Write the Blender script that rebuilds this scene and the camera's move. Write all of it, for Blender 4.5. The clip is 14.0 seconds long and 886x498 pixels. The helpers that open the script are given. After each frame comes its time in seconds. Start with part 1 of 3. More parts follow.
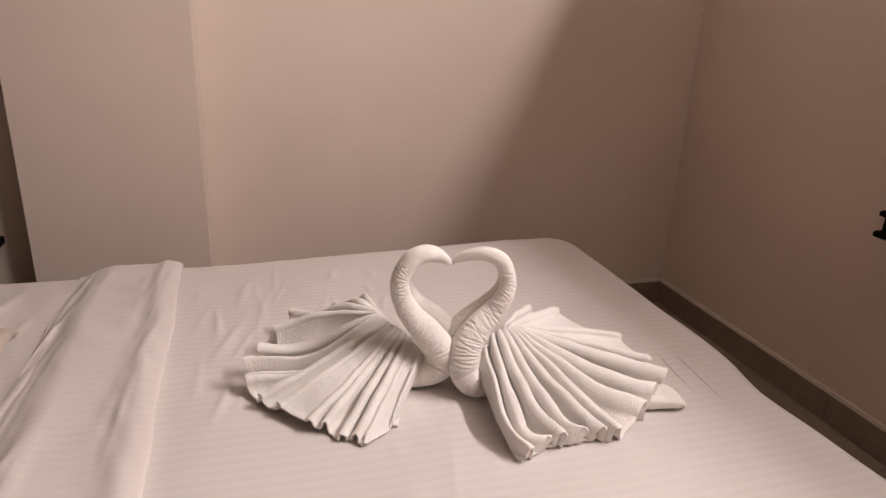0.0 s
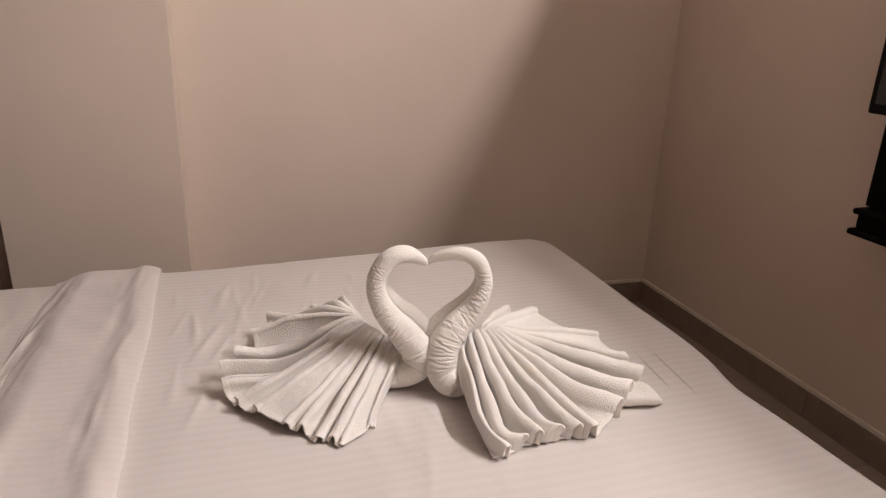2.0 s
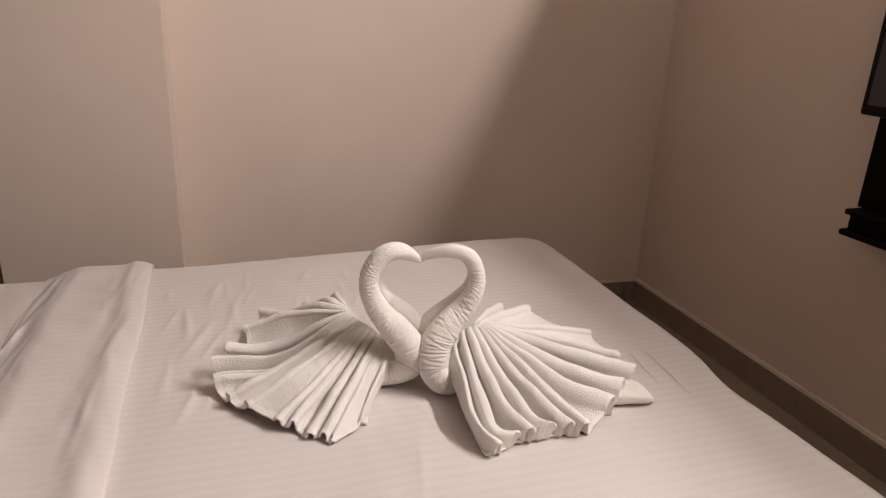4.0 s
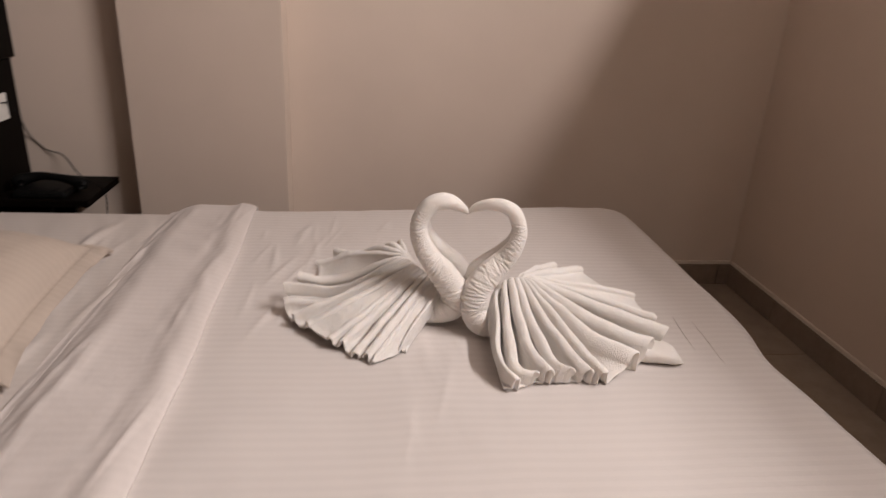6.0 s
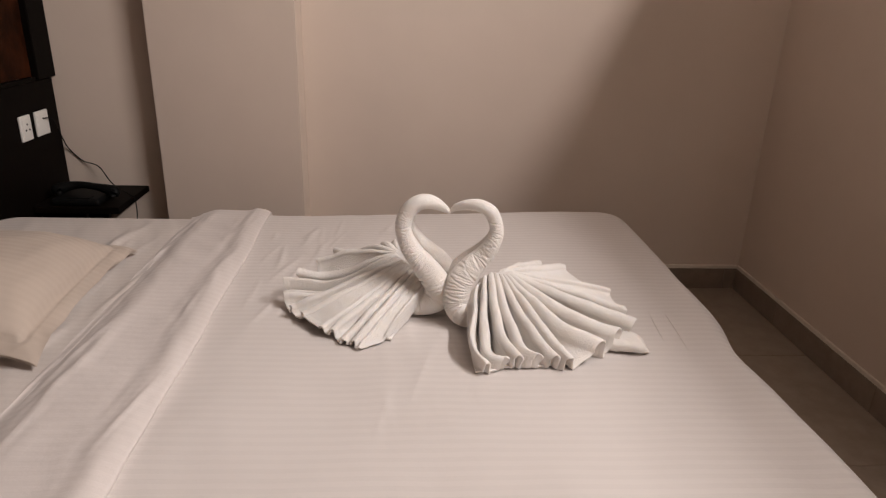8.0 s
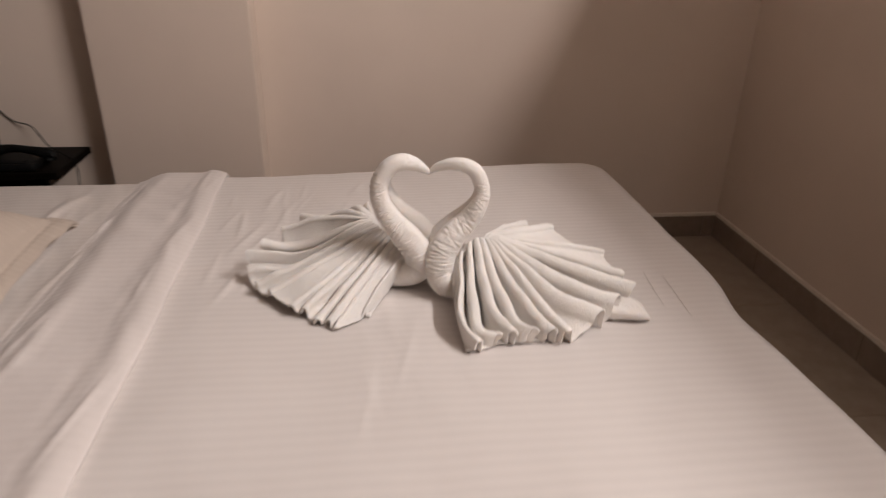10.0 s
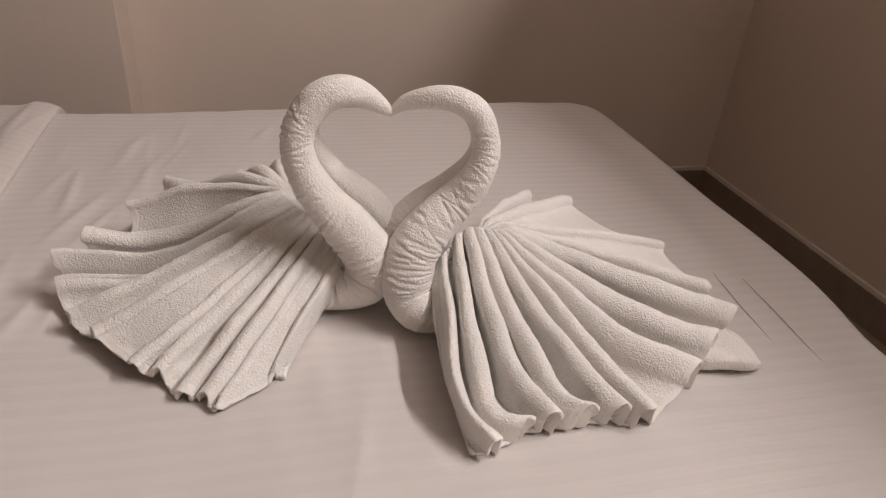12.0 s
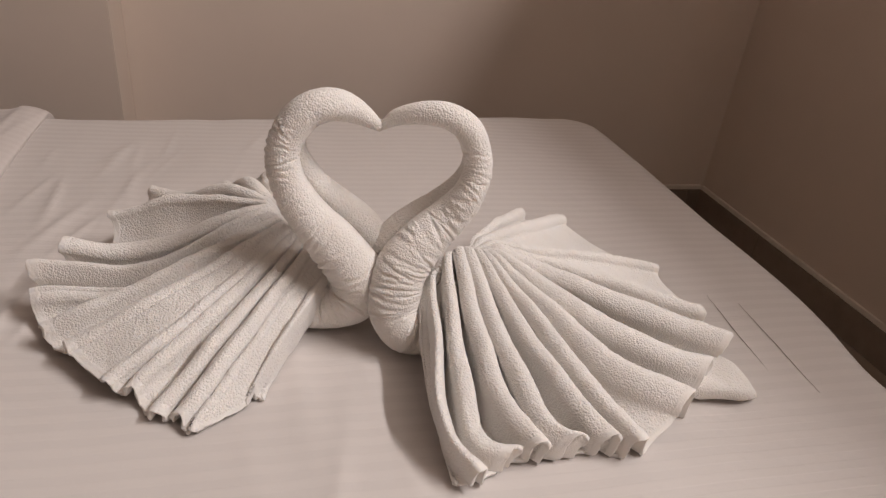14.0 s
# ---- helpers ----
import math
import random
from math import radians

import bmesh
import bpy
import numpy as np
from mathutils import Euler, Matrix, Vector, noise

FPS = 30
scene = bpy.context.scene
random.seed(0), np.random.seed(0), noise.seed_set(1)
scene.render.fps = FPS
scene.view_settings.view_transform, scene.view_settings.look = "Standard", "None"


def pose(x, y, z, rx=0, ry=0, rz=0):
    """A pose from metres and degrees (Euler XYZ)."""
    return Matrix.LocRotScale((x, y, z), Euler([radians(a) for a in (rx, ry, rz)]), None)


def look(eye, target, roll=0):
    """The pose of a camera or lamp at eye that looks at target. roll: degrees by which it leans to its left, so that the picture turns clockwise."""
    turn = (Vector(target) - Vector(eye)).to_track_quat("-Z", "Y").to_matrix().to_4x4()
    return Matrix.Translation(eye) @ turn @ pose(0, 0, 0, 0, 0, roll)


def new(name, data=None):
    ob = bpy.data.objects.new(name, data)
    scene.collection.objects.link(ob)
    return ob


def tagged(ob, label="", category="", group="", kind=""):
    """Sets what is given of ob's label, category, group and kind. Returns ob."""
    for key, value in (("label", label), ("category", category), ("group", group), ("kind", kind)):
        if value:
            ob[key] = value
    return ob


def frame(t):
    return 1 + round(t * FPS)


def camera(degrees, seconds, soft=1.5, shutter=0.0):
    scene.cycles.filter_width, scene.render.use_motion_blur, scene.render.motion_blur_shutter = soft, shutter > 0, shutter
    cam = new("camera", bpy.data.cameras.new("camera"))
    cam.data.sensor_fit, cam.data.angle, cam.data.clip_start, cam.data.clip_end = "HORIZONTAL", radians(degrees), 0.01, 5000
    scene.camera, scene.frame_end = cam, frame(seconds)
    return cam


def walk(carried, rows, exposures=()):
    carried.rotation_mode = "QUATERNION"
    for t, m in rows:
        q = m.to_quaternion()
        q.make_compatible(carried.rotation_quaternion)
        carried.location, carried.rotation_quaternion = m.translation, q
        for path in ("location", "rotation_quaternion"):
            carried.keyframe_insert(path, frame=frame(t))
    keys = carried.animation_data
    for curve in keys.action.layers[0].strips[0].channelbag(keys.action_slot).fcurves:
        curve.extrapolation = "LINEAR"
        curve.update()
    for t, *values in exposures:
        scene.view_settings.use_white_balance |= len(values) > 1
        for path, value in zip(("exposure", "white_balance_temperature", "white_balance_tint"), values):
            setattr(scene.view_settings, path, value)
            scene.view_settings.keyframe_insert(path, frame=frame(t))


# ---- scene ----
cam = camera(67.3, 14.0, soft=1.3, shutter=0.5)
PATH = [
    (0, (-0.007, 0.394, 1.18), (0.526, 2.201, 0.508), 2.4),
    (0.5, (0.004, 0.396, 1.175), (0.564, 2.188, 0.487), 2.2),
    (1, (0.01, 0.391, 1.173), (0.564, 2.188, 0.492), 1.8),
    (1.5, (0.014, 0.384, 1.173), (0.581, 2.18, 0.499), 1.7),
    (2, (0.012, 0.383, 1.174), (0.582, 2.184, 0.517), 2.1),
    (4.5, (0.015, 0.382, 1.169), (0.601, 2.175, 0.503), 2.7),
    (5, (0.005, 0.38, 1.165), (0.55, 2.174, 0.471), 2.0),
    (5.5, (0.037, 0.332, 1.171), (0.46, 2.159, 0.477), 1.9),
    (6, (0.136, 0.228, 1.173), (0.354, 2.071, 0.428), 3.0),
    (6.5, (0.205, 0.14, 1.183), (0.251, 1.982, 0.407), 2.5),
    (7, (0.239, 0.108, 1.191), (0.28, 1.971, 0.465), 1.3),
    (7.5, (0.241, 0.1, 1.19), (0.341, 1.965, 0.476), 2.0),
    (9.8, (0.221, 0.163, 1.183), (0.357, 2.001, 0.408), 0.2),
    (10, (0.213, 0.245, 1.171), (0.429, 2.039, 0.313), 1.2),
    (10.5, (0.178, 0.631, 1.116), (0.526, 2.474, 0.421), 4.3),
    (11, (0.193, 0.77, 1.006), (0.6, 2.505, 0.099), 3.7),
    (11.5, (0.201, 0.795, 0.984), (0.636, 2.468, -0.021), 4.1),
    (12, (0.218, 0.801, 0.981), (0.67, 2.472, -0.02), 5.0),
    (12.5, (0.231, 0.804, 0.978), (0.673, 2.473, -0.03), 5.2),
    (13, (0.231, 0.81, 0.977), (0.68, 2.472, -0.041), 5.8),
    (13.5, (0.23, 0.817, 0.984), (0.689, 2.507, 0.018), 5.9),
    (14, (0.231, 0.822, 0.979), (0.696, 2.507, 0.008), 6.4),
]
walk(cam, [(t, look(eye, target, roll)) for t, eye, target, roll in PATH],
     exposures=[(0.0, 0.25, 6630, 15.4), (1.0, 0.23, 6590, 13.0), (2.0, 0.20, 6560, 11.6), (5.0, 0.20, 6540, 11.0), (6.4, 0.04, 6560, 11.9),
                (7.0, 0.07, 6500, 10.0), (7.5, 0.08, 6500, 10.0), (10.0, 0.04, 6520, 10.5), (11.0, 0.07, 6540, 12.2), (11.5, -0.02, 6570, 12.6),
                (12.0, -0.13, 6470, 10.6), (12.6, -0.12, 6460, 10.3), (14.0, -0.10, 6460, 10.3)])

# ---- light ----
LAMP = (1.645, 0.70, 2.35)
LAMP_POWER = 68.0
world = bpy.data.worlds.new("world")
scene.world = world
world.use_nodes = True
world.node_tree.nodes["Background"].inputs[0].default_value = (0.9, 0.75, 0.6, 1)
world.node_tree.nodes["Background"].inputs[1].default_value = 0.02
# a fluorescent tube, high on the wall over the foot of the bed
tube_lamp = bpy.data.lights.new("tube_light_glow", "AREA")
tube_lamp.shape, tube_lamp.size, tube_lamp.size_y = "RECTANGLE", 1.20, 0.10
tube_lamp.energy, tube_lamp.color = LAMP_POWER, (1.0, 0.925, 0.90)
away = Vector((-1.0, 0.0, -0.08)).normalized()
along_wall = (Vector((0, 1, 0)) - away * away.y).normalized()
tube_lamp_ob = new("tube_light_glow", tube_lamp)
tube_lamp_ob.matrix_world = Matrix.Translation(LAMP) @ Matrix((along_wall, (-away).cross(along_wall), -away)).transposed().to_4x4()


# ---- materials ----
def nodes_of(name):
    m = bpy.data.materials.new(name)
    m.use_nodes = True
    nt = m.node_tree
    return m, nt, nt.nodes["Principled BSDF"]


def coords(nt, scale=(1, 1, 1), source="Object"):
    tc, mp = nt.nodes.new("ShaderNodeTexCoord"), nt.nodes.new("ShaderNodeMapping")
    mp.inputs["Scale"].default_value = scale
    nt.links.new(tc.outputs[source], mp.inputs[0])
    return mp.outputs[0]


def noise_node(nt, vec, scale, detail=4.0, rough=0.6):
    n = nt.nodes.new("ShaderNodeTexNoise")
    n.inputs["Scale"].default_value, n.inputs["Detail"].default_value = scale, detail
    n.inputs["Roughness"].default_value = rough
    nt.links.new(vec, n.inputs["Vector"])
    return n.outputs["Fac"]


def ramp(nt, fac, lo, hi, a=0.3, b=0.7):
    r = nt.nodes.new("ShaderNodeValToRGB")
    r.color_ramp.elements[0].position, r.color_ramp.elements[1].position = a, b
    r.color_ramp.elements[0].color, r.color_ramp.elements[1].color = (*lo, 1), (*hi, 1)
    nt.links.new(fac, r.inputs[0])
    return r.outputs[0]


def bump(nt, height, bsdf, strength, distance, before=None):
    b = nt.nodes.new("ShaderNodeBump")
    b.inputs["Strength"].default_value, b.inputs["Distance"].default_value = strength, distance
    nt.links.new(height, b.inputs["Height"])
    if before is not None:
        nt.links.new(before, b.inputs["Normal"])
    nt.links.new(b.outputs[0], bsdf.inputs["Normal"])
    return b.outputs[0]


def mixed(name, lo, hi, rough, scale, bump_scale, bump_m, strength=0.4, spec=0.5, stretch=(1, 1, 1), metal=0.0):
    m, nt, b = nodes_of(name)
    v = coords(nt, stretch)
    nt.links.new(ramp(nt, noise_node(nt, v, scale), lo, hi), b.inputs["Base Color"])
    b.inputs["Roughness"].default_value, b.inputs["Metallic"].default_value = rough, metal
    b.inputs["Specular IOR Level"].default_value = spec
    if bump_m:
        first = bump(nt, noise_node(nt, v, bump_scale, 3), b, strength, bump_m)
        bump(nt, noise_node(nt, v, bump_scale * 0.12, 2), b, strength * 0.5, bump_m * 4, first)
    return m


wall_paint = mixed("wall_paint", (0.65, 0.545, 0.465), (0.69, 0.58, 0.495), 0.75, 2.2, 160, 0.0006, 0.35, 0.3)
# ceiling colour darkened so that it bounces less fill into the shadows
ceiling_dimmed = mixed("ceiling_dimmed", (0.38, 0.34, 0.30), (0.42, 0.38, 0.34), 0.8, 2.0, 120, 0.0006, 0.3, 0.3)
tile_brown = mixed("tile_brown", (0.24, 0.19, 0.15), (0.31, 0.25, 0.20), 0.28, 14, 60, 0.0002, 0.2)
skirt_tile = mixed("skirt_tile", (0.20, 0.155, 0.12), (0.26, 0.205, 0.16), 0.32, 18, 60, 0.0002, 0.2)
grout = mixed("grout", (0.09, 0.075, 0.06), (0.13, 0.105, 0.085), 0.9, 40, 300, 0.0004)
putty = mixed("putty", (0.68, 0.60, 0.52), (0.76, 0.68, 0.60), 0.8, 30, 90, 0.001)
dark_wood = mixed("dark_wood", (0.0018, 0.0012, 0.001), (0.005, 0.003, 0.002), 0.6, 10, 90, 0.0003, 0.3, 0.07, (1, 9, 1))
brown_leather = mixed("brown_leather", (0.010, 0.003, 0.001), (0.046, 0.012, 0.0035), 0.7, 9, 60, 0.002, 0.7, 0.08)
black_plastic = mixed("black_plastic", (0.004, 0.004, 0.004), (0.007, 0.007, 0.007), 0.5, 20, 400, 0.0001, 0.3, 0.1)
screen_glass = mixed("screen_glass", (0.004, 0.005, 0.004), (0.006, 0.007, 0.006), 0.12, 3, 0, 0)
white_plastic = mixed("white_plastic", (0.74, 0.72, 0.68), (0.80, 0.78, 0.74), 0.35, 9, 300, 0.0001)
mattress_cloth = mixed("mattress_cloth", (0.62, 0.58, 0.54), (0.70, 0.66, 0.62), 0.9, 8, 400, 0.0006)


def satin_stripe(name, axis, period, base_lo, base_hi, tone=0.026):
    """Woven cotton with a tone-on-tone satin stripe."""
    m, nt, b = nodes_of(name)
    v = coords(nt)
    nt.links.new(ramp(nt, noise_node(nt, v, 3.0), base_lo, base_hi), b.inputs["Base Color"])
    w = nt.nodes.new("ShaderNodeTexWave")
    w.wave_type, w.bands_direction, w.wave_profile = "BANDS", axis, "SIN"
    w.inputs["Scale"].default_value = 2 * math.pi / (20 * period)
    w.inputs["Distortion"].default_value = 0.25
    w.inputs["Detail Scale"].default_value = 1.0
    nt.links.new(v, w.inputs["Vector"])
    edge = ramp(nt, w.outputs["Fac"], (0, 0, 0), (1, 1, 1), 0.38, 0.62)
    mul = nt.nodes.new("ShaderNodeMix")
    mul.data_type, mul.blend_type = "RGBA", "MULTIPLY"
    mul.inputs[0].default_value = tone
    nt.links.new(b.inputs["Base Color"].links[0].from_socket, mul.inputs[6])
    nt.links.new(edge, mul.inputs[7])
    nt.links.new(mul.outputs[2], b.inputs["Base Color"])
    ro = nt.nodes.new("ShaderNodeMapRange")
    ro.inputs["To Min"].default_value, ro.inputs["To Max"].default_value = 0.72, 0.46
    nt.links.new(edge, ro.inputs["Value"])
    nt.links.new(ro.outputs[0], b.inputs["Roughness"])
    b.inputs["Sheen Weight"].default_value = 0.12
    first = bump(nt, edge, b, 10 * tone, 0.0007)
    second = bump(nt, noise_node(nt, v, 900, 2), b, 0.25, 0.0004, first)
    bump(nt, noise_node(nt, v, 26, 4), b, 0.35, 0.003, second)
    return m


stripe_cloth = satin_stripe("stripe_cloth", "Y", 0.022, (0.635, 0.588, 0.560), (0.68, 0.632, 0.604))
fold_cloth = satin_stripe("fold_cloth", "Y", 0.022, (0.635, 0.580, 0.552), (0.68, 0.624, 0.596), 0.011)
sheet_cloth = satin_stripe("sheet_cloth", "Y", 0.022, (0.61, 0.555, 0.518), (0.655, 0.597, 0.558), 0.012)
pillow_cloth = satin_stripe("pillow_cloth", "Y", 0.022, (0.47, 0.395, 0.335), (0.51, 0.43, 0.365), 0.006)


mark_thread = mixed("mark_thread", (0.16, 0.15, 0.15), (0.22, 0.21, 0.20), 0.8, 60, 400, 0.0002)


def terry(name):
    m, nt, b = nodes_of(name)
    v = coords(nt)
    nt.links.new(ramp(nt, noise_node(nt, v, 9.0), (0.80, 0.76, 0.718), (0.855, 0.813, 0.77)), b.inputs["Base Color"])
    b.inputs["Roughness"].default_value = 0.95
    b.inputs["Specular IOR Level"].default_value = 0.15
    b.inputs["Sheen Weight"].default_value = 0.2
    b.inputs["Subsurface Weight"].default_value = 0.3
    b.inputs["Subsurface Radius"].default_value = (1.0, 0.85, 0.7)
    b.inputs["Subsurface Scale"].default_value = 0.008
    vo = nt.nodes.new("ShaderNodeTexVoronoi")
    vo.inputs["Scale"].default_value = 480
    nt.links.new(v, vo.inputs["Vector"])
    at = nt.nodes.new("ShaderNodeAttribute")
    at.attribute_name = "hem"
    band = nt.nodes.new("ShaderNodeMapRange")
    band.inputs["From Min"].default_value, band.inputs["From Max"].default_value = 0.935, 0.95
    band.inputs["To Min"].default_value, band.inputs["To Max"].default_value = -1.0, -0.12
    nt.links.new(at.outputs["Fac"], band.inputs["Value"])
    loops = nt.nodes.new("ShaderNodeMath")
    loops.operation = "MULTIPLY"
    nt.links.new(vo.outputs["Distance"], loops.inputs[0])
    nt.links.new(band.outputs[0], loops.inputs[1])
    first = bump(nt, loops.outputs[0], b, 0.62, 0.0020)
    bump(nt, noise_node(nt, v, 900, 3), b, 0.22, 0.0008, first)
    return m


towel_cloth = terry("towel_cloth")


# ---- building helpers ----
def smooth(me):
    me.polygons.foreach_set("use_smooth", [True] * len(me.polygons))


def part(name, bm, material, parent=None, label="", shade=False):
    me = bpy.data.meshes.new(name)
    bm.normal_update()
    bm.to_mesh(me)
    bm.free()
    me.materials.append(material)
    if shade:
        smooth(me)
    ob = new(name, me)
    ob.parent = parent
    if label:
        tagged(ob, label)
    return ob


def box(x0, x1, y0, y1, z0, z1, bevel=0.0, segments=2, bm=None):
    bm = bm or bmesh.new()
    made = bmesh.ops.create_cube(bm, size=1.0)["verts"]
    bmesh.ops.scale(bm, vec=(x1 - x0, y1 - y0, z1 - z0), verts=made)
    bmesh.ops.translate(bm, vec=((x0 + x1) / 2, (y0 + y1) / 2, (z0 + z1) / 2), verts=made)
    if bevel:
        edges = list({e for v in made for e in v.link_edges})
        bmesh.ops.bevel(bm, geom=edges, offset=bevel, segments=segments, affect="EDGES", profile=0.5)
    return bm


def grid_mesh(fn, nu, nv, closed_u=False):
    """A quad sheet of fn(u, v), u and v from 0 to 1."""
    bm = bmesh.new()
    rows = [[bm.verts.new(fn(i / nu, j / nv)) for j in range(nv + 1)] for i in range(nu if closed_u else nu + 1)]
    for i in range(nu):
        a, b = rows[i], rows[(i + 1) % len(rows)]
        for j in range(nv):
            bm.faces.new((a[j], b[j], b[j + 1], a[j + 1]))
    return bm


def spline(points, t):
    """Catmull-Rom through points, t from 0 to 1."""
    n = len(points) - 1
    k = min(int(t * n), n - 1)
    f = t * n - k
    p = [points[max(0, min(n, k + d))] for d in (-1, 0, 1, 2)]
    return tuple(0.5 * (2 * b + (c - a) * f + (2 * a - 5 * b + 4 * c - d) * f * f + (3 * b - a - 3 * c + d) * f ** 3)
                 for a, b, c, d in zip(*p))


def nz(x, y, z=0.0):
    return noise.noise(Vector((x, y, z)))


# ---- room ----
X0, X1, Y0, Y1, TOP = -1.18, 1.70, -2.40, 2.755, 2.70
T = 0.15


def wall(name, bm, label):
    return tagged(part(name, bm, wall_paint), label, "wall", kind="structure")


wall("wall_north", box(X0 - T, X1 + T, Y1, Y1 + T, -0.1, TOP), "cream matt painted plaster wall behind the bed")
wall("wall_east", box(X1, X1 + T, Y0 - T, Y1, -0.1, TOP), "cream painted plaster wall with the television")
wall("wall_west", box(X0 - T, X0, Y0 - T, Y1, -0.1, TOP), "cream painted plaster wall behind the headboard")
wall("wall_south", box(X0, X1, Y0 - T, Y0, -0.1, TOP), "plain cream painted plaster wall")
pier = box(-0.705, -0.163, 2.635, Y1 - 0.002, 0.0, TOP, 0.001, 1)
for v in pier.verts:
    if v.co.y < 2.66:  # its face is turned a little from the lamp, to shade it
        v.co.y += 0.022 if v.co.x < -0.43 else -0.022
wall("wall_pier", pier, "shallow cream painted pier standing proud of the wall")
tagged(part("ceiling", box(X0 - T, X1 + T, Y0 - T, Y1 + T, TOP, TOP + 0.1), ceiling_dimmed), "plain painted ceiling, darkened to bounce less light", "ceiling", kind="structure")
floor = tagged(part("floor", box(X0 - T, X1 + T, Y0 - T, Y1 + T, -0.1, -0.006), grout), "floor of glossy brown ceramic tiles", "floor", kind="structure")

# ---- headboard, shelf ----
HX = -1.105


def make_headboard():
    hb = tagged(new("headboard"), "black-brown wooden headboard with a framed brown leather panel", "headboard")
    hb.location = (X0, 1.3, 0)
    def piece(name, bm, mat, label=""):
        ob = part(name, bm, mat, hb, label)
        ob.matrix_parent_inverse = Matrix.Translation(hb.location).inverted()
        return ob
    piece("lower_panel", box(X0 + 0.002, HX, -0.15, 2.742, 0.002, 0.856, 0.003), dark_wood)
    # unseen upper height is added, to cut light bounced to the east wall
    piece("stile", box(X0 + 0.002, HX + 0.012, 2.63, 2.752, 0.860, 2.30, 0.003), dark_wood)
    piece("stile", box(X0 + 0.002, HX + 0.012, -0.17, -0.05, 0.860, 2.30, 0.003), dark_wood)
    piece("added_top_rail", box(X0 + 0.002, HX + 0.010, -0.048, 2.628, 2.20, 2.30, 0.003), dark_wood)
    bm = grid_mesh(lambda u, v: (HX - 0.012 + 0.004 * nz(u * 40, v * 14), -0.048 + 2.676 * u, 0.872 + 1.326 * v), 120, 60)
    piece("leather_panel", bm, brown_leather, "worn reddish-brown leather panel")
    piece("bead", box(HX - 0.01, HX + 0.004, -0.045, 2.625, 0.857, 0.871, 0.002), dark_wood)
    return hb


make_headboard()


def socket_plate(y0, y1, holes):
    s = tagged(new("socket_plate"), "small white plastic wall socket plate on the dark headboard", "socket", "sockets on the headboard")
    s.location = (HX, (y0 + y1) / 2, 0.709)
    w, h = (y1 - y0) / 2, 0.044
    part("plate", box(0.0, 0.009, -w, w, -h, h, 0.003), white_plastic, s)
    part("insert", box(0.009, 0.0115, -w + 0.009, w - 0.009, -h + 0.012, h - 0.012, 0.001), white_plastic, s)
    for a, b in holes:
        bm = bmesh.new()
        bmesh.ops.create_cone(bm, cap_ends=True, segments=12, radius1=0.0034, radius2=0.0034, depth=0.003,
                              matrix=Matrix.Translation((0.0115, a, b)) @ Matrix.Rotation(math.pi / 2, 4, "Y"))
        part("pin_hole", bm, black_plastic, s)
    return s


socket_plate(2.464, 2.532, [(0, 0.014), (-0.011, -0.006), (0.011, -0.006)])
socket_plate(2.566, 2.651, [(0, 0.016)])


def tube(points, radius, sides=10, steps=60, name="cord"):
    """A round tube along a spline; radius is a number or a list of numbers along it."""
    pts = [Vector(spline(points, i / steps)) for i in range(steps + 1)]
    bm, rings = bmesh.new(), []
    for i, p in enumerate(pts):
        d = (pts[min(i + 1, steps)] - pts[max(i - 1, 0)]).normalized()
        a = d.cross(Vector((0.13, 0.3, 0.94))).normalized()
        b = d.cross(a)
        r = radius if isinstance(radius, float) else spline([(q,) for q in radius], i / steps)[0]
        rings.append([bm.verts.new(p + r * (math.cos(k * 2 * math.pi / sides) * a + math.sin(k * 2 * math.pi / sides) * b)) for k in range(sides)])
    for p, q in zip(rings, rings[1:]):
        for k in range(sides):
            bm.faces.new((p[k], q[k], q[(k + 1) % sides], p[(k + 1) % sides]))
    bm.faces.new(rings[0][::-1])
    bm.faces.new(rings[-1])
    return bm


SHELF_Z = 0.436
shelf = tagged(new("bedside_shelf"), "dark wooden bedside shelf fixed to the headboard", "shelf")
shelf.location = (HX, 2.60, SHELF_Z)
part("shelf_top", box(0.002, 0.303, -0.150, 0.151, -0.024, 0.0, 0.003), dark_wood, shelf)
part("bracket", box(0.002, 0.16, -0.10, -0.075, -0.16, -0.0245, 0.003), dark_wood, shelf)
part("bracket", box(0.002, 0.16, 0.075, 0.10, -0.16, -0.0245, 0.003), dark_wood, shelf)

phone = tagged(new("telephone"), "black plastic desk telephone lying on the bedside shelf", "telephone")
phone.location = (HX + 0.145, 2.53, SHELF_Z - 0.0003)
part("base", box(-0.085, 0.085, -0.068, 0.075, 0.0005, 0.026, 0.010, 3), black_plastic, phone)
part("handset", tube([(-0.07, -0.02, 0.040), (-0.085, 0.0, 0.044), (-0.02, 0.012, 0.058), (0.05, 0.0, 0.056), (0.115, -0.004, 0.040), (0.12, -0.02, 0.032)],
                     [0.012, 0.022, 0.014, 0.013, 0.021, 0.012], 12, 40), black_plastic, phone, shade=True)
part("keypad", box(-0.03, 0.05, -0.058, -0.024, 0.0255, 0.029, 0.001), black_plastic, phone)
cord = tagged(part("phone_cord", tube([(HX + 0.012, 2.61, 0.725), (HX + 0.028, 2.64, 0.715), (HX + 0.020, 2.70, 0.64), (HX + 0.015, 2.745, 0.585),
              (HX + 0.06, 2.748, 0.535), (HX + 0.13, 2.72, 0.52), (HX + 0.20, 2.66, 0.468), (HX + 0.285, 2.60, 0.442), (HX + 0.307, 2.585, 0.434), (HX + 0.312, 2.58, 0.38), (HX + 0.30, 2.58, 0.28)],
              0.0022, 8, 120), black_plastic, shade=True), "thin black cord hanging from the socket over the shelf", "cord")

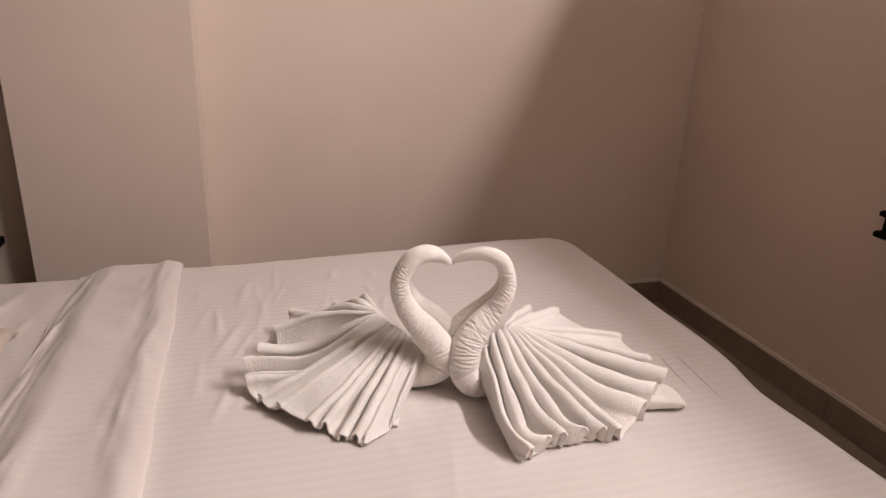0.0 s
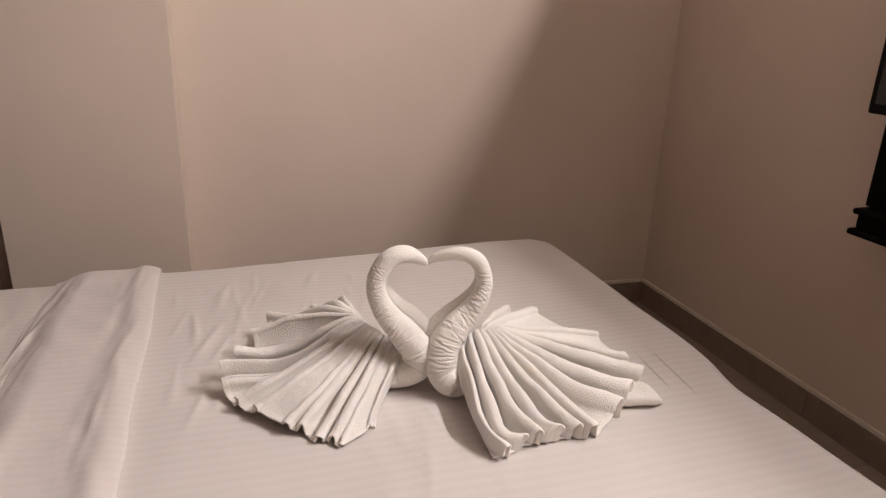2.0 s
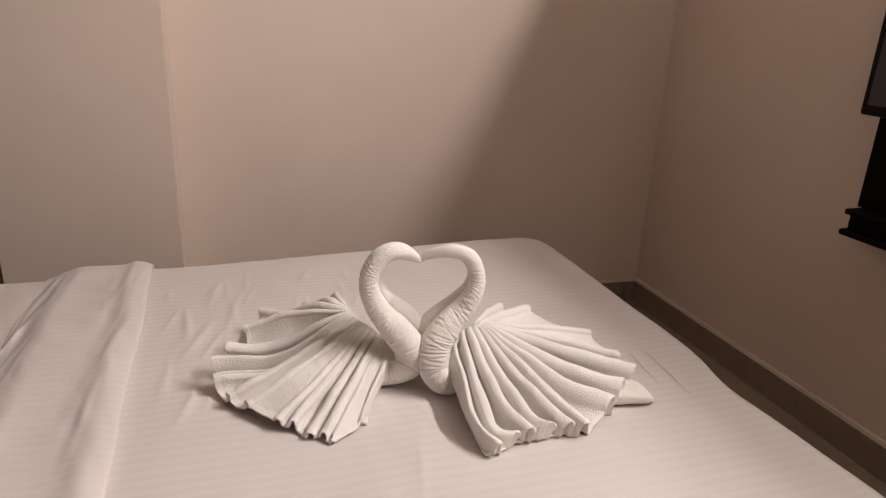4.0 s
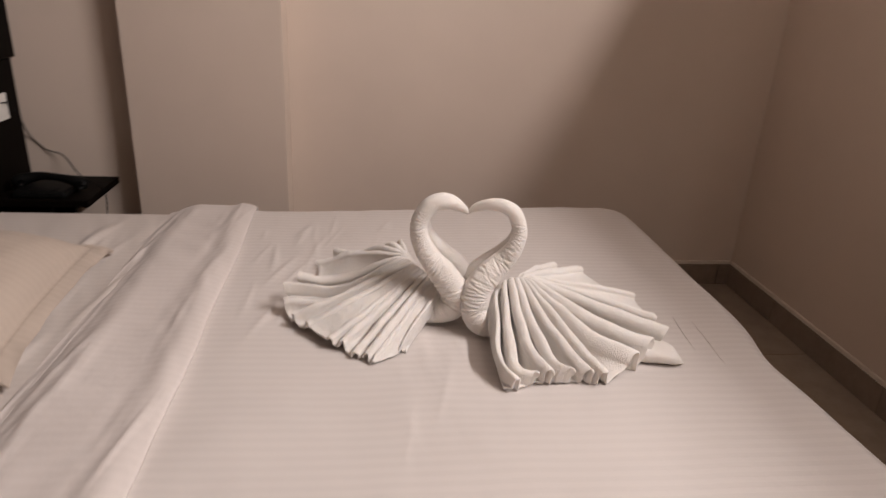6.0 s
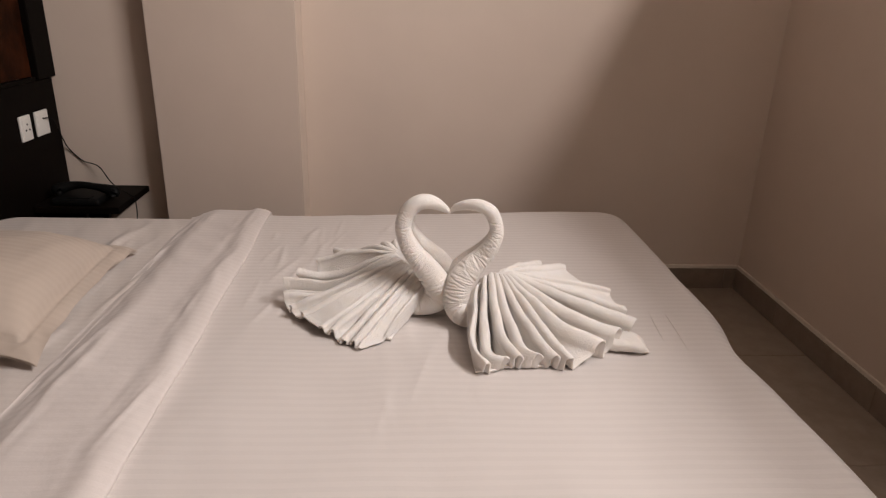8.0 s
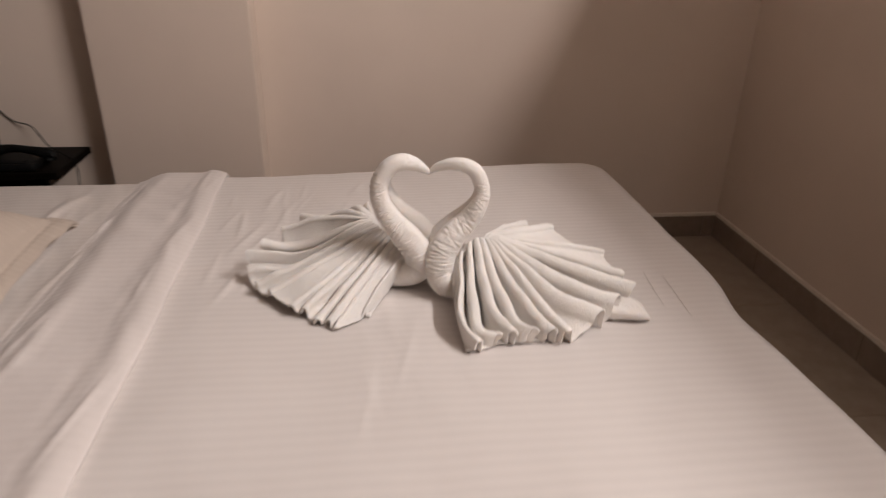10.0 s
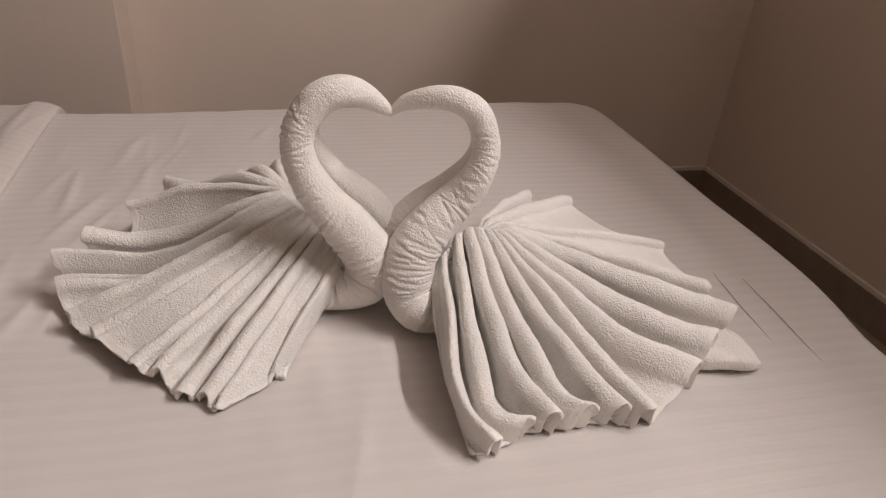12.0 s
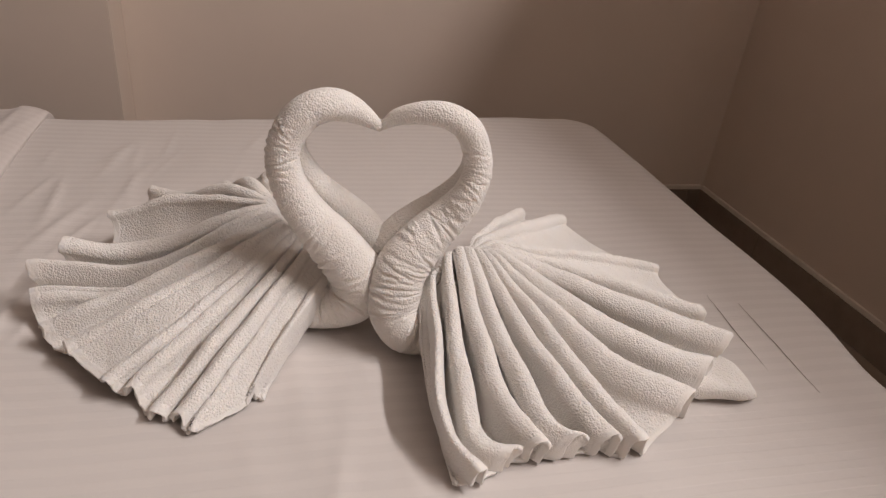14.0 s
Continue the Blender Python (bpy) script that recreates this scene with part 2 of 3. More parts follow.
# ---- television wall ----
# top and front edge of the added board that blocks the tube's light
BLOCKER_Z, BLOCKER_X = 2.03, 1.488
unit = tagged(new("wall_unit"), "dark wooden wall panel with moulded ledge and an added light-blocking board", "wall unit")
unit.location = (X1, 1.4, 0.6)


def unit_piece(name, bm, label=""):
    ob = part(name, bm, dark_wood, unit, label)
    ob.matrix_parent_inverse = Matrix.Translation(unit.location).inverted()
    return ob


unit_piece("back_panel", box(1.655, X1 - 0.001, 0.78, 1.737, 0.725, BLOCKER_Z - 0.03, 0.003))
unit_piece("ledge_cap", box(1.602, X1 - 0.001, 0.76, 1.729, 0.708, 0.7245, 0.007, 3))
unit_piece("ledge_body", box(1.620, X1 - 0.001, 0.77, 1.722, 0.668, 0.7075, 0.004))
unit_piece("ledge_foot", box(1.600, X1 - 0.001, 0.76, 1.731, 0.650, 0.6675, 0.007, 3))
# unseen board, added to cast the slanting shadow on the north wall
unit_piece("light_blocker", box(BLOCKER_X, X1 - 0.001, 0.75, 1.80, BLOCKER_Z - 0.029, BLOCKER_Z, 0.004))

tv = tagged(new("television"), "flat black television on the dark wall panel", "television")
tv.location = (1.654, 1.365, 1.193)
part("casing", box(-0.075, -0.001, -0.37, 0.37, -0.215, 0.225, 0.006), black_plastic, tv)
part("screen", box(-0.078, -0.0755, -0.35, 0.35, -0.190, 0.205, 0.001), screen_glass, tv)

# the tube's fitting
lamp = tagged(new("tube_light"), "white fluorescent tube in a batten high on the wall", "lamp")
lamp.location = (X1, LAMP[1], LAMP[2])
part("batten", box(-0.030, -0.001, -0.63, 0.63, -0.025, 0.025, 0.004), white_plastic, lamp)
part("tube", tube([(-0.041, -0.60, 0), (-0.041, 0.0, 0), (-0.041, 0.60, 0)], 0.010, 16, 8), white_plastic, lamp, shade=True)
for e in (-0.612, 0.602):
    part("tube_socket", box(-0.055, -0.0305, e, e + 0.010, -0.014, 0.014, 0.002), white_plastic, lamp)

# ---- bed ----
BED_Z = 0.497
FOOT, HEAD, NEAR, FAR = 0.985, -1.09, 0.36, 2.238


def drape(u, v, x0, x1, y0, y1, top, drop, corner, edge, wob=0.0):
    """A cloth over a rounded block: u, v run over its plan and on down its sides."""
    reach = edge * math.pi / 2 + drop
    ix0, ix1, iy0, iy1 = x0 + edge, x1 - edge, y0 + edge, y1 - edge
    px, py = ix0 - reach + (ix1 - ix0 + 2 * reach) * u, iy0 - reach + (iy1 - iy0 + 2 * reach) * v
    c = max(corner - edge, 0.001)
    qx, qy = min(max(px, ix0 + c), ix1 - c), min(max(py, iy0 + c), iy1 - c)
    dx, dy = px - qx, py - qy
    d = math.hypot(dx, dy)
    if d <= c:
        return px, py, top, 0.0
    nx, ny = dx / d, dy / d
    s = d - c
    if s < edge * math.pi / 2:
        a = s / edge
        out, z = edge * math.sin(a), top - edge * (1 - math.cos(a))
    else:
        out, z = edge, top - edge - min(s - edge * math.pi / 2, drop)
    out += wob * min(1, s / 0.1) * nz(px * 4, py * 4, 3)
    return qx + nx * (c + out), qy + ny * (c + out), z, s


bed = tagged(new("bed"), "double bed with a dark wooden base and thick mattress", "bed")
bed.location = (-0.06, 1.30, 0)
for nm, bmx, mt in (("base", box(-1.02, 0.98, -0.90, 0.90, 0.04, 0.24, 0.01), dark_wood),
                    ("mattress", box(-1.02, 0.985, -0.905, 0.905, 0.241, 0.470, 0.05, 4), mattress_cloth)):
    part(nm, bmx, mt, bed, shade=(nm == "mattress"))
for a in (-0.95, 0.90):
    for b in (-0.82, 0.82):
        part("leg", box(a - 0.03, a + 0.03, b - 0.03, b + 0.03, 0.001, 0.0395, 0.004), dark_wood, bed)


def crease(x, y, cx, cy, ang, length, width, height):
    """A soft ridge of cloth, centred at cx, cy."""
    dx, dy = x - cx, y - cy
    a, b = dx * math.cos(ang) + dy * math.sin(ang), -dx * math.sin(ang) + dy * math.cos(ang)
    if abs(a) > length or abs(b) > 3 * width:
        return 0.0
    return height * math.exp(-(b / width) ** 2) * (math.cos(math.pi * a / length / 2)) ** 2


folds = random.Random(12)
SHEET_CREASES = [(folds.uniform(-0.62, -0.45), folds.uniform(0.7, 2.1), math.pi / 2 + folds.uniform(-0.25, 0.10),
                  folds.uniform(0.12, 0.40), folds.uniform(0.006, 0.013), folds.uniform(0.003, 0.008)) for k in range(16)]


def sheet_fn(u, v):
    x, y, z, s = drape(u, v, HEAD, 0.90, NEAR, FAR - 0.004, BED_Z - 0.012, 0.20, 0.10, 0.055)
    if s == 0:
        z += 0.004 * nz(x * 9, y * 4) + 0.003 * nz(x * 26 + y * 8, y * 5, 2) + sum(crease(x, y, *c) for c in SHEET_CREASES)
    return x, y, z


tagged(part("bed_sheet", grid_mesh(sheet_fn, 300, 170), sheet_cloth, shade=True), "white striped cotton sheet drawn over the mattress", "bed sheet")

FOLD_L, FOLD_R = -0.462, -0.182


rng = random.Random(4)
CREASES = []
for k in range(48):
    CREASES.append((rng.uniform(-0.16, 0.30), rng.uniform(1.45, 2.1), math.pi / 2 + rng.uniform(-0.35, 0.15),
                    rng.uniform(0.05, 0.15), rng.uniform(0.004, 0.009), rng.uniform(0.0014, 0.0036)))
for k in range(24):
    CREASES.append((rng.uniform(0.17, 0.42), rng.uniform(1.05, 1.42), math.pi / 2 + rng.uniform(-0.25, 0.25),
                    rng.uniform(0.05, 0.14), rng.uniform(0.007, 0.014), rng.uniform(0.0006, 0.0014)))
FOLD_CREASES = [(rng.uniform(FOLD_L, FOLD_R - 0.04), rng.uniform(0.5, 2.15), math.pi / 2 + rng.uniform(-0.22, 0.06),
                 rng.uniform(0.08, 0.30), rng.uniform(0.004, 0.010), rng.uniform(0.0010, 0.0030)) for k in range(90)]


def duvet_fn(u, v):
    x, y, z, s = drape(u, v, FOLD_L, FOOT, NEAR - 0.004, FAR, BED_Z, 0.27, 0.10, 0.055, 0.018)
    y += 0.15 * max(0.0, x + 0.15) * max(0.0, y - 1.6)
    if x < FOLD_L + 0.06:
        z = max(z, BED_Z - 0.006)
        x = max(x, FOLD_L + 0.02)
    x += 0.012 * min(1.0, max(0.0, (x - 0.6) / 0.4)) * min(1.0, max(0.0, (y - 0.9) / 0.4))
    pull = min(1.0, max(0.0, (x - 0.70) / 0.25)) ** 2
    x -= pull * (0.024 * math.exp(-((y - 1.335) / 0.10) ** 2) + 0.012 * math.exp(-((y - 1.17) / 0.16) ** 2))
    if s < 0.06:
        z += 0.004 * nz(x * 5, y * 3.5, 1) + 0.0016 * nz(x * 15, y * 8, 6) + sum(crease(x, y, *c) for c in CREASES)
    return x, y, z


duvet = tagged(new("duvet"), "white satin-striped duvet, creased, its top turned back", "duvet")
part("cover", grid_mesh(duvet_fn, 400, 240), stripe_cloth, duvet, shade=True)


for cx, cy, tx, ty in ((0.816, 1.508, 0.797, 1.328), (0.850, 1.484, 0.838, 1.303)):
    pts = [(cx + (tx - cx) * k / 4 + 0.002 * nz(k * 1.3, cx * 40), cy + (ty - cy) * k / 4, BED_Z + 0.0003 + 0.004 * nz((cx + (tx - cx) * k / 4) * 5, (cy + (ty - cy) * k / 4) * 3.5, 1)) for k in range(5)]
    part("crease", tube(pts, [0.0003, 0.0006, 0.0007, 0.0006, 0.0003], 8, 40), stripe_cloth, duvet, "sharp ironed-in crease", shade=True)


def fold_fn(u, v):
    """The turned-back top of the duvet, a flat loose roll across the bed."""
    reach = 0.10
    y = NEAR - reach + (FAR - NEAR + 2 * reach) * v
    over = max(0.0, NEAR + 0.05 - y, y - (FAR - 0.05))
    a = 2 * math.pi * u
    lx = math.cos(a)
    left = FOLD_L + 0.010 * nz(y * 2.3, 4) + 0.004 * nz(y * 9, 14)
    right = FOLD_R - 0.022 * max(0.0, y - 1.35) + 0.006 * nz(y * 3, 9) + 0.002 * nz(y * 14, 2)
    cx, hw = (left + right) / 2, (right - left) / 2
    x = cx + hw * math.copysign(abs(lx) ** 0.45, lx)
    up = math.sin(a)
    if up >= 0:
        rise = min(1.0, max(0.0, (x - left) / (0.085 + 0.02 * nz(y * 3, 21))))
        rise = rise * rise * (3 - 2 * rise)
        roll = 0.009 * math.exp(-((x - right + 0.040) / 0.030) ** 2)
        dip = 0.005 * math.exp(-((x - cx - 0.02) / 0.05) ** 2) * (0.6 + nz(y * 2, 31))
        z = BED_Z - 0.010 + ((0.027 + 0.004 * nz(y * 1.7, 40)) * rise + roll - dip) * min(1.0, abs(up) ** 0.22)
        if lx > 0:  # the lip hangs over a little
            x -= 0.016 * (1 - min(1.0, up ** 0.22))
    else:
        z = BED_Z - 0.010 + 0.001 * up
        if lx > 0:
            x -= 0.016
    if up > 0.2:
        z += 0.0035 * nz(x * 9 + y * 3, y * 3, 5) + 0.0015 * nz(x * 30 + y * 12, y * 9, 8) + sum(crease(x, y, *c) for c in FOLD_CREASES)
    yy = y
    if over > 0:
        r = 0.05
        th = min(over / r, math.pi / 2)
        h = z - (BED_Z - 0.05)
        sg = 1 if y > 1.3 else -1
        base = (FAR - 0.05) if sg > 0 else (NEAR + 0.05)
        yy = base + sg * h * math.sin(th)
        z = BED_Z - 0.05 + h * math.cos(th) - max(0.0, over - r * math.pi / 2)
    return x, yy, z


bm = grid_mesh(fold_fn, 150, 240, closed_u=True)
part("turned_back_band", bm, fold_cloth, duvet, "turned-back top edge of the duvet", shade=True)


def pillow_bm(length, width, thick, seed):
    """A flat housewife pillow with a stitched flange round it."""
    bm = bmesh.new()
    for side in (1, -1):
        rows = []
        for i in range(91):
            row = []
            for j in range(91):
                a, b = 2 * i / 90 - 1, 2 * j / 90 - 1
                x, y = a * width / 2, b * length / 2
                fa, fb = 0.83, 0.87
                core = max(0.0, 1 - (abs(a) / fa) ** 2.4) * max(0.0, 1 - (abs(b) / fb) ** 2.8)
                pull = 1 - (0.085 if a > 0 else 0.04) * (1 - abs(b) ** 2.2) * abs(a) ** 2
                z = side * ((thick / 2 if side > 0 else thick * 0.22) * core ** 0.62 + 0.0022)
                z += core ** 0.5 * (0.007 * nz(x * 7 + seed, y * 7, side) + 0.004 * nz(x * 20 + seed, y * 16, side))
                out = max((abs(a) - fa) / (1 - fa), (abs(b) - fb) / (1 - fb))
                z -= 0.006 * math.exp(-(out / 0.10) ** 2) * max(0, side)  # the seam
                out = min(1.0, max(0.0, out))
                z -= 0.010 * out + 0.024 * (abs(a * b)) ** 7
                z += 0.016 * out * nz(x * 9 + seed, y * 9, 7) + 0.004 * nz((x + y) * 26 + seed, (x - y) * 18, 3) * (abs(a * b)) ** 1.5
                yy = y * (1 - 0.10 * (1 - abs(a) ** 2.2) * abs(b) ** 2)
                row.append(bm.verts.new((x * pull, yy, z)))
            rows.append(row)
        for i in range(90):
            for j in range(90):
                q = (rows[i][j], rows[i + 1][j], rows[i + 1][j + 1], rows[i][j + 1])
                bm.faces.new(q if side > 0 else q[::-1])
    bmesh.ops.remove_doubles(bm, verts=bm.verts, dist=0.0001)
    return bm


for (px, py, turn, tip, label, seed) in (
        (-0.733, 1.547, 3.5, 3.0, "cream striped pillow with a stitched flange, lying on the sheet", 1.0),
        (-0.825, 0.915, -2.0, 2.0, "cream striped pillow beside the other, on the sheet", 5.0)):
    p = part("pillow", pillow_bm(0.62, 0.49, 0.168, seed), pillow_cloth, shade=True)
    p.matrix_world = pose(px, py, BED_Z + 0.040, 0, tip, turn)
    tagged(p, label, "pillow", "pillows at the head of the bed")


remote = tagged(new("remote_control"), "small white plastic remote control lying on the sheet beside the pillow", "remote control")
remote.location = (-0.652, 1.252, BED_Z + 0.0105)
remote.rotation_euler = (0, 0, math.radians(12))
part("casing", box(-0.075, 0.075, -0.024, 0.024, -0.011, 0.009, 0.009, 4), white_plastic, remote, shade=True)
for k in range(3):
    part("button", box(-0.060 + 0.024 * k, -0.048 + 0.024 * k, -0.008, 0.008, 0.0088, 0.0105, 0.001, 1), mattress_cloth, remote)


# ---- towel swans ----
def roll_bm(points, radii, seed, wrinkle=1.0, facing=4.3):
    """A rolled towel along a spline, gathered into short cross creases round the side named by facing."""
    steps, sides = 300, 56
    pts = [Vector(spline(points, i / steps)) for i in range(steps + 1)]
    rnd = random.Random(int(seed * 10))
    creases, at = [], 0.30 * steps
    while at < 0.97 * steps:
        creases.append((at, facing + rnd.uniform(-0.9, 0.9), rnd.uniform(0.7, 1.5), rnd.uniform(-5, 5), rnd.uniform(0.7, 1.5), rnd.uniform(0.04, 0.13)))
        at += rnd.uniform(1.2, 4.2)
    bm, rings = bmesh.new(), []
    for i, p in enumerate(pts):
        d = (pts[min(i + 1, steps)] - pts[max(i - 1, 0)]).normalized()
        a = d.cross(Vector((0, 1, 0))).normalized()
        b = a.cross(d).normalized()
        t = i / steps
        r = max(0.003, spline([(q,) for q in radii], t)[0])
        near = [c for c in creases if abs(c[0] - i) < 14]
        ring = []
        for k in range(sides):
            th = 2 * math.pi * k / sides
            c, s = math.cos(th), math.sin(th)
            wr = 0.0
            for at, mid, half, slant, width, deep in near:
                off = (th - mid + math.pi) % (2 * math.pi) - math.pi
                if abs(off) < half:
                    dist = (i - at - slant * off + 1.2 * nz(th * 2.5, at)) / width
                    if abs(dist) < 5:
                        wr += wrinkle * deep * math.cos(off / half * math.pi / 2) * (0.55 * math.exp(-(dist / 2.6) ** 2) - math.exp(-dist * dist))
            wr = max(wr, -0.16)
            wr += 0.055 * nz(i * 0.035 + seed, c * 1.2 + 4, s * 1.2) + 0.02 * nz(i * 0.13 + seed, c * 2.5, s * 2.5) + 0.010 * nz(i * 0.5, c * 6, s * 6)
            ring.append(bm.verts.new(p + r * (1 + wr) * (c * a + s * b)))
        rings.append(ring)
    for p, q in zip(rings, rings[1:]):
        for k in range(sides):
            bm.faces.new((p[k], p[(k + 1) % sides], q[(k + 1) % sides], q[k]))
    bm.faces.new(rings[0])
    bm.faces.new(rings[-1][::-1])
    return bm


WING_ROWS, WING_COLS = 97, 34


def wing_bm(roots, ridges, depth, rounds, hollows, tilts, settled, squash, bed, seed, slack):
    """A fan of pleats. Each ridge: its outer tip, sideways bow, height half way and where along it. The folds are
    rounded over (rounds, in mm), with creases and hollows between them (hollows: how deep each one is; tilts: below 1, its
    floor lies nearer the first of its two ridges; the first settled ones come down to the bed at the hem)."""
    n, nr, per = len(ridges), WING_ROWS - 1, WING_COLS
    lines = []
    for i, (ex, ey, ez, bow, mz, rm) in enumerate(ridges):
        a, e = Vector(spline(roots, i / (n - 1))), Vector((ex, ey, ez))
        along = Vector((e.x - a.x, e.y - a.y, 0)).normalized()
        m = a.lerp(e, rm) + Vector((-along.y, along.x, 0)) * bow
        m.z = mz
        lines.append((a, m, e, rm))
    centre = sum((Vector(r) for r in roots), Vector()) / len(roots) - Vector((0, 0, 0.006))
    fat = [q * 0.001 for q in rounds]

    def on(i, r):
        a, m, e, rm = lines[i]
        t = 0.5 * r / rm if r < rm else 0.5 + 0.5 * (r - rm) / (1 - rm)
        t = 0.85 * t + 0.15 * r
        p = Vector(spline([tuple(a), tuple(m), tuple(e)], t))
        loose = slack if hollows[min(i, n - 2)] > 1 else 0.0
        p.z += 0.004 * nz(r * 4 + i * 5, seed) * min(1, r * 3) - loose * math.sin(math.pi * min(1.0, r)) * math.sin(5.2 * r - 0.4 * i + 2.2)
        p.x += 0.004 * nz(r * 4, i * 3.0 + seed, 7) * min(1, r * 3)
        return centre.lerp(p, min(1.0, r / 0.04))

    def fn(u, v):
        s = u * (n - 1)
        i = min(int(s), n - 2)
        f = s - i
        jag = 0.030 * nz(i * 1.37 + (1.37 if f > 0.5 else 0.0), seed + 3) + 0.016 * nz(s * 6.0, seed + 5) + 0.008 * nz(s * 30.0, seed + 6)
        r = v * (1 + jag * max(0.0, v - 0.7) / 0.3) * 0.995
        r *= 1 - 0.055 * min(1.6, hollows[i]) * max(0.0, math.sin(math.pi * f)) ** 3 * v ** 4
        p0, p1 = on(i, r), on(i + 1, r)
        gap = (p1 - p0).length
        grow = 0.55 + 0.55 * min(1.0, r * 1.5)
        edge, bend = 0.26, math.radians(135 if hollows[i] > 1.3 else 105)
        h0, h1 = min(fat[i] * grow, 0.46 * gap), min(fat[i + 1] * grow, 0.46 * gap)
        low = 0.5 * (p0.z + p1.z) - bed - 0.006
        hollow = min(depth * hollows[i], gap * (3.0 if hollows[i] > 1.3 else 1.4))
        if i < settled:
            hollow += max(0.0, 0.92 * low - hollow) * max(0.0, (r - 0.4) / 0.6) ** 1.3 * min(1.0, 0.25 + hollows[i])
        if i == 0:
            hollow, h0 = 0.002, 0.001
        foot0, foot1 = h0 * (1 - math.cos(bend)) * squash, h1 * (1 - math.cos(bend)) * squash
        if f < edge:
            th = f / edge * bend
            lat, drop = h0 * math.sin(th), h0 * (1 - math.cos(th)) * squash
        elif f > 1 - edge:
            th = (1 - f) / edge * bend
            lat, drop = gap - h1 * math.sin(th), h1 * (1 - math.cos(th)) * squash
        else:
            g = (f - edge) / (1 - 2 * edge)
            a0, a1 = h0 * math.sin(bend), gap - h1 * math.sin(bend)
            lat = a0 + (a1 - a0) * (g - 0.10 * math.sin(2 * math.pi * g))
            base = foot0 + (foot1 - foot0) * g
            drop = base + max(0.0, hollow - base) * math.sin(math.pi * g ** tilts[i]) ** 0.7
        p = p0.lerp(p1, lat / max(gap, 1e-6))
        loose = max(0.0, r - 0.6) / 0.4
        p.x += 0.006 * loose * nz(s * 1.7, r * 2, seed)
        p.y += 0.006 * loose * nz(s * 1.7, r * 2, seed + 11)
        p.z -= drop * min(1.0, 0.4 + 3.0 * r)
        p.z += 0.0022 * nz(p.x * 26, p.y * 26, seed) + 0.0012 * nz(p.x * 80, p.y * 80, seed)
        p.z = max(p.z, bed + 0.0045 + 0.0015 * nz(p.x * 90, p.y * 90))
        return p
    bm = grid_mesh(fn, per * (n - 1), nr)
    hem = bm.verts.layers.float.new("hem")
    for k, v in enumerate(bm.verts):
        v[hem] = (k % (nr + 1)) / nr
    return bm


loops = bpy.data.textures.new("terry_loops", "VORONOI")
loops.noise_scale, loops.noise_intensity = 0.0028, 1.0


def terry_pile(ob):
    """Small uneven loops of terry, less on the flat woven hem."""
    ob.modifiers.new("finer", "SUBSURF").levels = 1
    ob.modifiers["finer"].render_levels = 1
    pile = ob.vertex_groups.new(name="pile")
    hem = ob.data.attributes.get("hem")
    for k in range(len(ob.data.vertices)):
        pile.add([k], 0.05 if hem and hem.data[k].value > 0.945 else 1.0, "REPLACE")
    m = ob.modifiers.new("loops", "DISPLACE")
    m.texture, m.texture_coords, m.vertex_group = loops, "LOCAL", "pile"
    m.strength, m.mid_level = -0.0008 if hem else -0.0006, 0.35


def thick(ob, t):
    m = ob.modifiers.new("thickness", "SOLIDIFY")
    m.thickness, m.offset = t, 0.0
    return ob


def swan(label, base, neck, radii, back_shift, roots, ridges, depth, rounds, hollows, tilts, settled, squash, seed, wrinkle, facing, slack):
    s = tagged(new("towel_swan"), label, "folded towel", "towel swans facing each other")
    s.location = base

    def add(name, bm, lab="", sheet=0.0):
        ob = part(name, bm, towel_cloth, s, lab, shade=True)
        ob.matrix_parent_inverse = Matrix.Translation(base).inverted()
        terry_pile(ob)
        return thick(ob, sheet) if sheet else ob

    add("neck", roll_bm(neck, radii, seed, wrinkle, facing))
    rear = []
    for k, p in enumerate(neck):
        w = min(1.0, max(0.0, (k - 4) / 6))
        rear.append((p[0] + back_shift[0] * w, p[1] + 0.006 + back_shift[1] * w, p[2] + back_shift[2] * w))
    add("rear_roll", roll_bm(rear[4:], [0.012] + [r * 0.76 for r in radii[5:]], seed + 20, 0.3))
    wing = add("wing", wing_bm(roots, ridges, depth, rounds, hollows, tilts, settled, squash, BED_Z, seed, slack), "fan of pleated towel", 0.004)
    return s, wing


def stitched_mark(owner, wing, strip, rows):
    """A small cross of grey thread sewn into the towel's corner."""
    at = [wing.data.vertices[strip * WING_ROWS + k].co + Vector((0, 0, 0.0030)) for k in rows]
    side = (wing.data.vertices[(strip + 3) * WING_ROWS + rows[1]].co - wing.data.vertices[strip * WING_ROWS + rows[1]].co).normalized() * 0.004
    bm = tube([tuple(p) for p in at], [0.0006] * 3, 6, 8)
    across = tube([tuple(at[1] - side), tuple(at[1] + Vector((0, 0, 0.0002))), tuple(at[1] + side)], [0.0006] * 3, 6, 8)
    me = bpy.data.meshes.new("cross_stitch")
    across.to_mesh(me)
    bm.from_mesh(me)
    bpy.data.meshes.remove(me)
    ob = part("stitched_mark", bm, mark_thread, owner, "small grey sewn mark")
    ob.matrix_parent_inverse = Matrix.Translation(owner.location).inverted()


